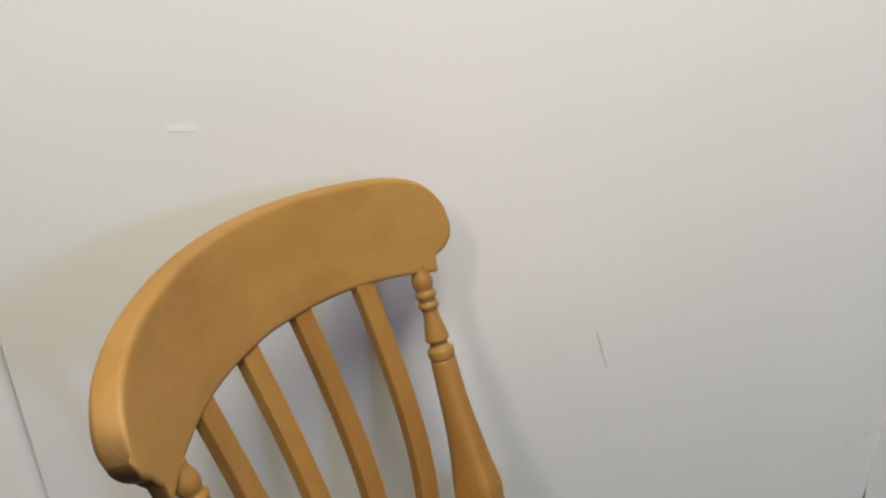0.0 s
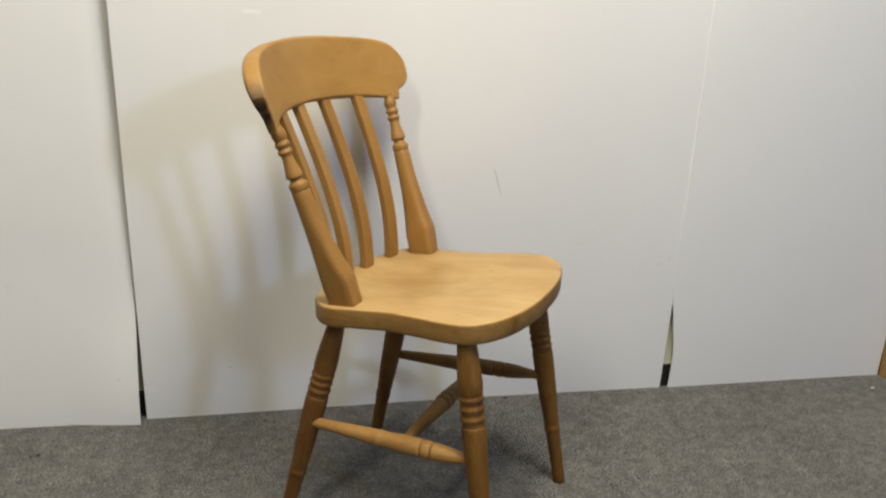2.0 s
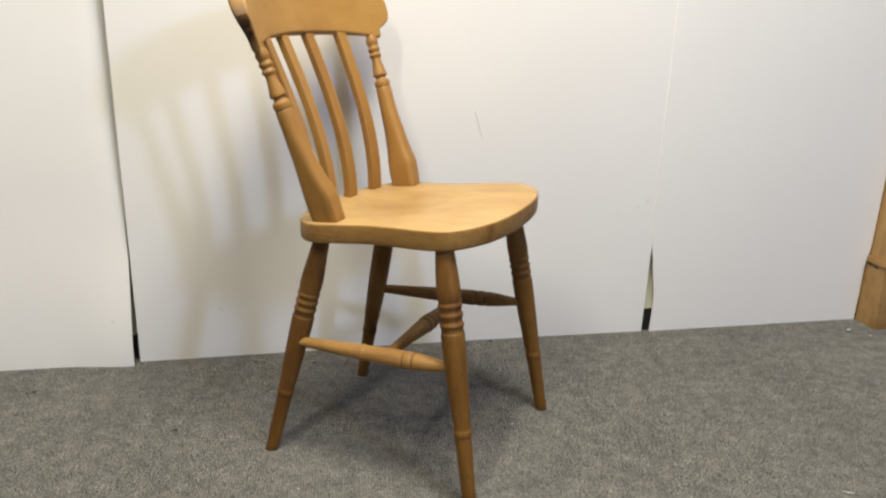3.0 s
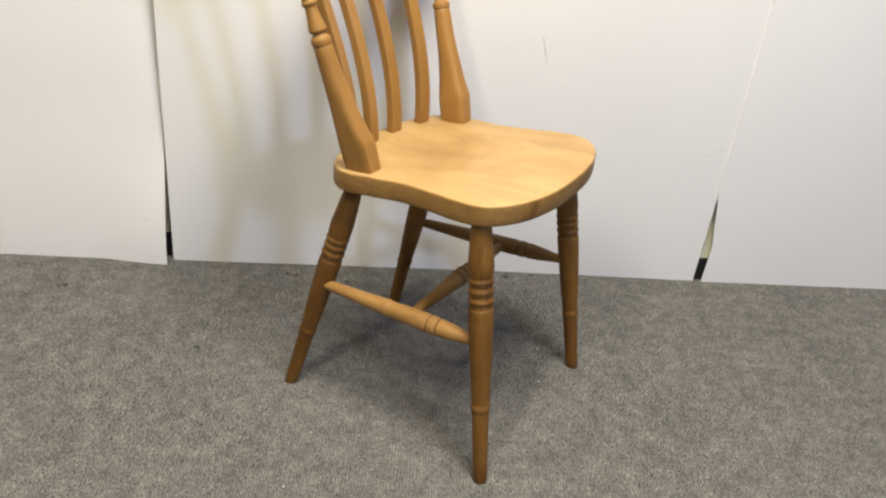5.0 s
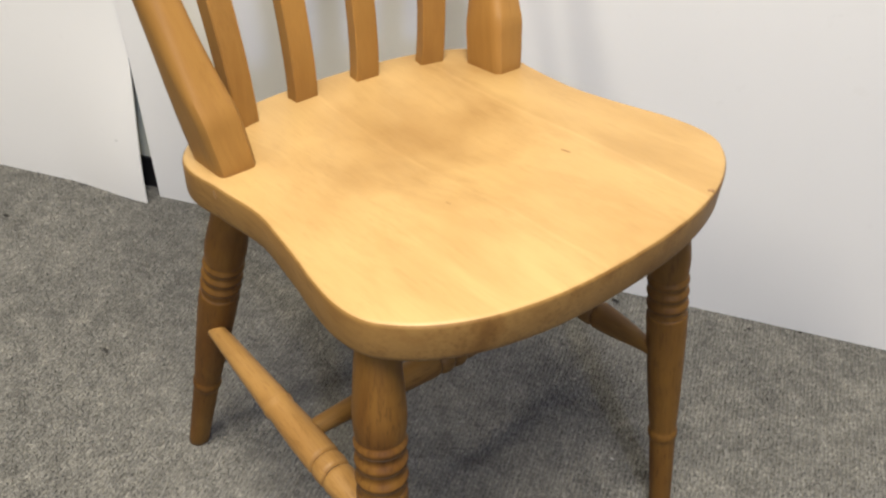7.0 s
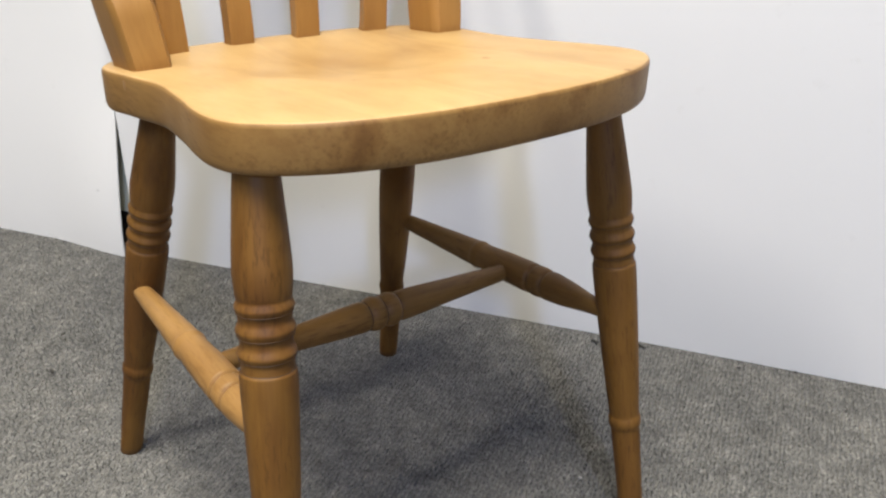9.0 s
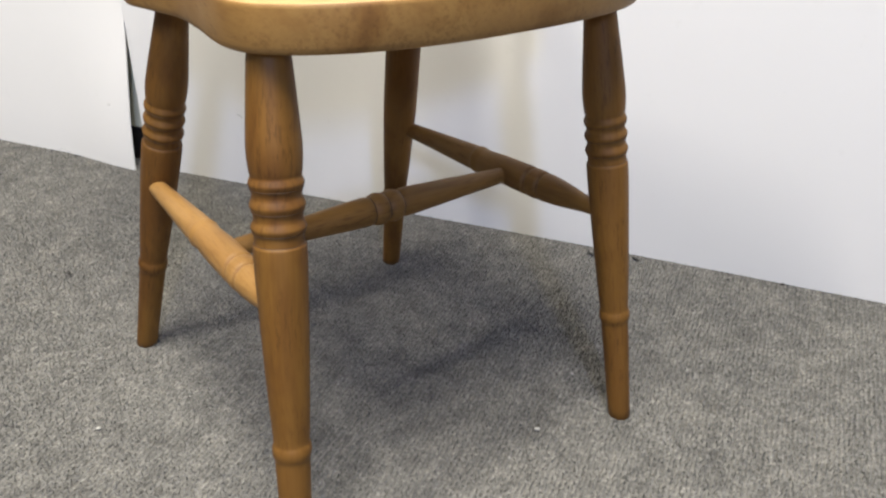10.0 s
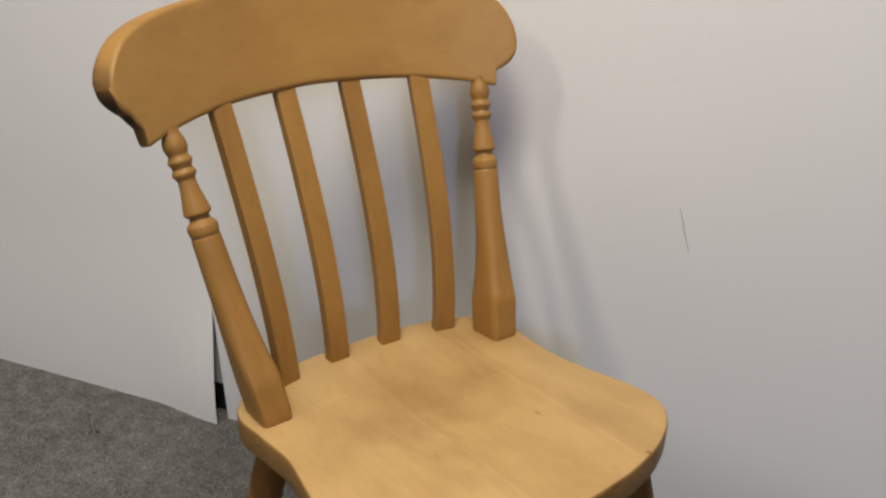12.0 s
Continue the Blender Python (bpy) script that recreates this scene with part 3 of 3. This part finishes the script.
def back_post(root, side):
    """A turned upper part on a shaft that broadens into a squared foot."""
    foot, head = Vector((-0.0815 if side < 0 else -0.0835, -0.1475 if side < 0 else 0.1510, 0.440)), Vector((-0.1830, side * 0.1825 + 0.002, 0.726))
    d = head - foot
    shaft_end = 0.197
    bm = bmesh.new()
    secs = []
    for h, a, b, p, fwd, skew in spline([(0.0, 0.0222, 0.0152, 9, 0.0, 0.50), (0.030, 0.0240, 0.0164, 9, 0.003, 0.45), (0.045, 0.0242, 0.0167, 8, 0.004, 0.40), (0.060, 0.0226, 0.0167, 5.5, 0.003, 0.28), (0.080, 0.0205, 0.0165, 4, 0.002, 0.12), (0.115, 0.0178, 0.0160, 2.8, 0.001, 0.0), (0.150, 0.0160, 0.0155, 2.2, 0.0, 0.0), (shaft_end - 0.002, 0.0146, 0.0146, 2.0, 0.0, 0.0)], 4):
        ring = []
        for x, y in superoval(a, b, max(2.0, p)):
            if y * side < 0:
                y *= 1 + max(0.0, skew) * ((0.80 - 0.44 * x / a) if side < 0 else (0.84 - 0.22 * x / a))
            else:
                y *= 1 - (0.42 if side > 0 else 0.18) * max(0.0, skew) - (0.12 if side > 0 else 0.03) * min(1.0, (shaft_end - h) / 0.06)
            ring.append((x + fwd, y, h))
        secs.append(ring)
    for h, r in spline(POST_TOP, 3):
        secs.append([(x, y, shaft_end + h) for x, y in superoval(r, r, 2.0)])
    z = d.normalized()
    y = Vector((0.0, 1, 0))
    x = y.cross(z).normalized()
    m = Matrix.Translation(foot) @ Matrix((x, z.cross(x), z)).transposed().to_4x4()
    # level the foot on the seat
    for ring in secs:
        for i, p in enumerate(ring):
            if p[2] < 0.03:
                w = m @ Vector(p)
                drop = (w.z - (seat_top(w.x, w.y) - 0.002)) * (1 - p[2] / 0.03)
                ring[i] = (p[0], p[1], p[2] - drop / z.z)
    ob = part("back_post", loft(bm, secs), PINE_Z, root, "turned back post with squared foot")
    ob.matrix_basis = m
    grooves(ob, [(shaft_end + h, r) for h, r in POST_TOP], [shaft_end + h for h in (0.0015, 0.019, 0.0695)], 0.0014)
    return ob


def slat(root, y0, y1, x0, x1):
    """One bent back slat, from the seat up into the crest rail."""
    bm = bmesh.new()
    secs = []
    yaw = -0.9 * y0 / 0.4
    count = 24
    for k in range(count + 1):
        t = k / count
        z = 0.436 + (0.742 - 0.436) * t
        x = x0 + (x1 - x0) * t + 0.0180 * math.sin(math.pi * min(1, t * 1.02) ** 0.82)
        y = y0 + (y1 - y0) * t
        a, b, e = 0.0074, 0.0121 - 0.0008 * t, 0.0011
        secs.append([(x + u * math.cos(yaw) - v * math.sin(yaw), y + u * math.sin(yaw) + v * math.cos(yaw), z) for u, v in ((a, b - e), (a - e, b), (e - a, b), (-a, b - e), (-a, e - b), (e - a, -b), (a - e, -b), (a, e - b))])
    return part("slat", loft(bm, secs), PINE_Z, root)


def crest_face(y, z):
    return -0.2265 + 0.0605 * (y / 0.2) ** 2 - 0.30 * (z - 0.73)


def crest_rail(root):
    """A bent, arched top rail with rounded ends, hollow towards the sitter."""
    lows = spline([(0.0, 0.7335), (0.10, 0.7305), (0.165, 0.7245), (0.1975, 0.7185)], 8)
    lows += [np.array(p) for p in ((0.1990, 0.7192), (0.2000, 0.7215), (0.2005, 0.7330), (0.2030, 0.7365))]
    lows += spline([(0.2075, 0.7385), (0.2150, 0.7445), (0.2215, 0.7535), (0.2248, 0.7660)], 5)
    highs = spline([(0.0, 0.8395), (0.07, 0.8375), (0.14, 0.8315), (0.180, 0.8240), (0.203, 0.8130), (0.217, 0.7970), (0.2235, 0.7810), (0.2250, 0.7700)], 8)
    lx, lz = np.array([p[0] for p in lows]), np.array([p[1] for p in lows])
    # the other end is rounded off higher
    rise = [np.array((u, w + 0.009 * smoothstep((u - 0.2010) / 0.012))) for u, w in lows]
    rx, rz = np.array([p[0] for p in rise]), np.array([p[1] for p in rise])
    hx, hz = np.array([p[0] for p in highs]), np.array([p[1] for p in highs])
    # one end is cut a little squarer than the other
    square = spline([(0.0, 0.8395), (0.07, 0.8375), (0.14, 0.8325), (0.180, 0.8270), (0.203, 0.8185), (0.2165, 0.8040), (0.2235, 0.7860), (0.2250, 0.7720)], 8)
    qx, qz = np.array([p[0] for p in square]), np.array([p[1] for p in square])
    ys = sorted(set(np.round(np.concatenate((np.linspace(0, 0.19, 24), np.linspace(0.19, 0.2248, 26))), 5)))
    ys = [-y for y in reversed(ys[1:])] + list(ys)
    grow, shift = 1.011, -0.0045
    rows, thick, edge = 12, 0.026, 0.006
    bm = bmesh.new()
    def point(y, z, depth):
        y = y * grow + shift
        slope = 2 * 0.0605 * y / 0.04
        n = Vector((1, -slope, 0.30)).normalized()
        thin = 1 - 0.48 * smoothstep((abs(y) - 0.10) / 0.08) * (1 - smoothstep((z - 0.725) / 0.075))
        return Vector((crest_face(y, z), y, z)) - n * depth * thin
    secs = []
    for y in ys:
        lo, hi = np.interp(y, lx, lz) if y > 0 else np.interp(-y, rx, rz), np.interp(abs(y), hx, hz) if y < 0 else np.interp(y, qx, qz)
        hi = max(hi, lo + 0.0015)
        h = hi - lo
        e = min(edge, 0.42 * h)
        near_end = min(1.0, (0.2252 - abs(y)) / edge)
        bulge = edge * (1 - math.sqrt(max(0.0, 1 - (1 - near_end) ** 2)))
        loop = []
        heights = [lo + e + (h - 2 * e) * k / rows for k in range(rows + 1)]
        for z in heights:
            loop.append(point(y, z, bulge))
        for k in range(1, 6):
            a = math.pi / 2 * k / 6
            loop.append(point(y, hi - e + e * math.sin(a), max(bulge, e * (1 - math.cos(a)))))
        for k in range(0, 6):
            a = math.pi / 2 * k / 6
            loop.append(point(y, hi - e + e * math.cos(a), thick - max(bulge, e * (1 - math.sin(a)))))
        for z in reversed(heights):
            loop.append(point(y, z, thick - bulge))
        for k in range(1, 6):
            a = math.pi / 2 * k / 6
            loop.append(point(y, lo + e - e * math.sin(a), thick - max(bulge, e * (1 - math.cos(a)))))
        for k in range(0, 6):
            a = math.pi / 2 * k / 6
            loop.append(point(y, lo + e - e * math.cos(a), max(bulge, e * (1 - math.sin(a)))))
        secs.append(loop)
    return part("crest_rail", loft(bm, secs), PINE_Y, root, "bent pine crest rail, shade painted on its rounded ends")


def farmhouse_chair():
    root = tagged(new("chair"), "lacquered pine farmhouse chair with slatted back, on grey carpet", "chair")
    root.matrix_world = Matrix.Translation((0.262, 0.029, 0)) @ Matrix.Rotation(radians(-33.97), 4, "Z")
    seat(root)
    for k, (foot, top) in enumerate((((0.2015, -0.1915, 0.0), (0.1305, -0.1550, 0.432)), ((0.2005, 0.1922, 0.0), (0.1290, 0.1570, 0.432)), ((-0.2010, -0.1705, 0.0), (-0.1055, -0.1260, 0.417)), ((-0.2010, 0.1705, 0.0), (-0.1055, 0.1230, 0.417)))):
        length = (Vector(top) - Vector(foot)).length
        low, high = ((-0.0085, -0.0145), (0.002, 0.001), (0.0045, 0.0135), (0.0045, 0.0135))[k]
        slide = lambda h: h - low - (high - low) * smoothstep((h - 0.13) / 0.15) + (0.0042 * smoothstep((h - 0.296) / 0.034) if k == 0 else 0.0)
        profile = [LEG[0], LEG[1]] + [(slide(h), r) for h, r in (SMOOTH_LEG if k == 3 else LEG)[2:] if slide(h) < length - 0.004]
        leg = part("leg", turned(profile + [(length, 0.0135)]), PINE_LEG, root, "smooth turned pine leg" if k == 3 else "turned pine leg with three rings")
        grooves(leg, profile, [] if k == 3 else [slide(h) for h in (0.2872, 0.2954, 0.3096, 0.3234)], 0.0006)
        between(leg, foot, top, 1.3 * k)
        lean = leg.matrix_basis
        for v in leg.data.vertices:
            if v.co.z < 0.02:
                v.co.z -= (lean @ v.co).z * (1 - v.co.z / 0.02)
    for side in (-1, 1):
        rail = part("side_stretcher", turned(SIDE_RAIL, 3, 24), PINE_RAIL_LIT if side < 0 else PINE_RAIL_SHADE, root, "turned side stretcher")
        grooves(rail, SIDE_RAIL, (0.2085, 0.2260), 0.0020)
        between(rail, (-0.142, side * 0.1535, 0.2185 if side < 0 else 0.2160), (0.1430, side * 0.1640, 0.2320), 0.7)
    rail = part("cross_stretcher", turned(CROSS_RAIL, 3, 24), PINE_RAIL_SHADE, root, "turned cross stretcher")
    grooves(rail, CROSS_RAIL, (0.142, 0.158, 0.174))
    between(rail, (0.030, -0.155, 0.2285), (0.034, 0.155, 0.2250))
    for side in (-1, 1):
        back_post(root, side)
    for y0, y1, x0, x1 in ((-0.1015, -0.1190, -0.132, -0.2190), (-0.0335, -0.0380, -0.145, -0.2400), (0.0350, 0.0415, -0.145, -0.2400), (0.1035, 0.1205, -0.132, -0.2190)):
        slat(root, y0, y1, x0, x1)
    crest_rail(root)
    return root


farmhouse_chair()


# ---- bits on the carpet ----
def crumb(name, x, y, size, mat, label, stretch=1.0, turn=0.0):
    bm = bmesh.new()
    bmesh.ops.create_icosphere(bm, subdivisions=2, radius=size / 2)
    for v in bm.verts:
        k = 1 + 0.35 * noise.noise(v.co * 900 + Vector((x, y, 0)) * 40)
        v.co = Vector((v.co.x * stretch, v.co.y, max(v.co.z * 0.6, -0.25 * size))) * k
    ob = tagged(part(name, bm, mat), label, "debris")
    ob.matrix_world = Matrix.Translation((x, y, 0.0016 + 0.22 * size)) @ Matrix.Rotation(turn, 4, "Z")
    return ob


for x, y, size, stretch, turn in ((-0.182, 0.088, 0.0045, 2.8, -0.6), (0.507, 0.415, 0.004, 3.5, -0.5), (-0.498, 0.285, 0.004, 1.6, 0.3), (-0.042, 0.375, 0.004, 2.0, 0.2), (0.633, 0.408, 0.003, 2.0, 0.1), (0.704, 0.425, 0.003, 1.8, 0.5), (0.445, 0.405, 0.005, 2.4, -0.4), (-0.485, 0.290, 0.005, 2.2, 0.1), (0.088, 0.352, 0.004, 2.6, 0.0)):
    crumb("lint", x, y, size, LINT_DARK, "dark fleck of lint on grey carpet", stretch, turn)
for x, y, size, stretch, turn in ((0.4595, 0.0173, 0.0045, 1.3, 0.4), (0.475, 0.122, 0.004, 1.2, 0.0), (0.046, -0.144, 0.0045, 1.2, 1.0), (1.423, 0.358, 0.009, 1.6, 0.4), (0.973, -0.295, 0.004, 5.0, -0.5), (1.248, 0.425, 0.006, 3.0, 0.1), (1.454, 0.317, 0.005, 1.5, 0.8), (0.013, -0.269, 0.004, 1.2, 0.0)):
    crumb("crumb", x, y, size, LINT_WHITE, "small white crumb on grey carpet", stretch, turn)
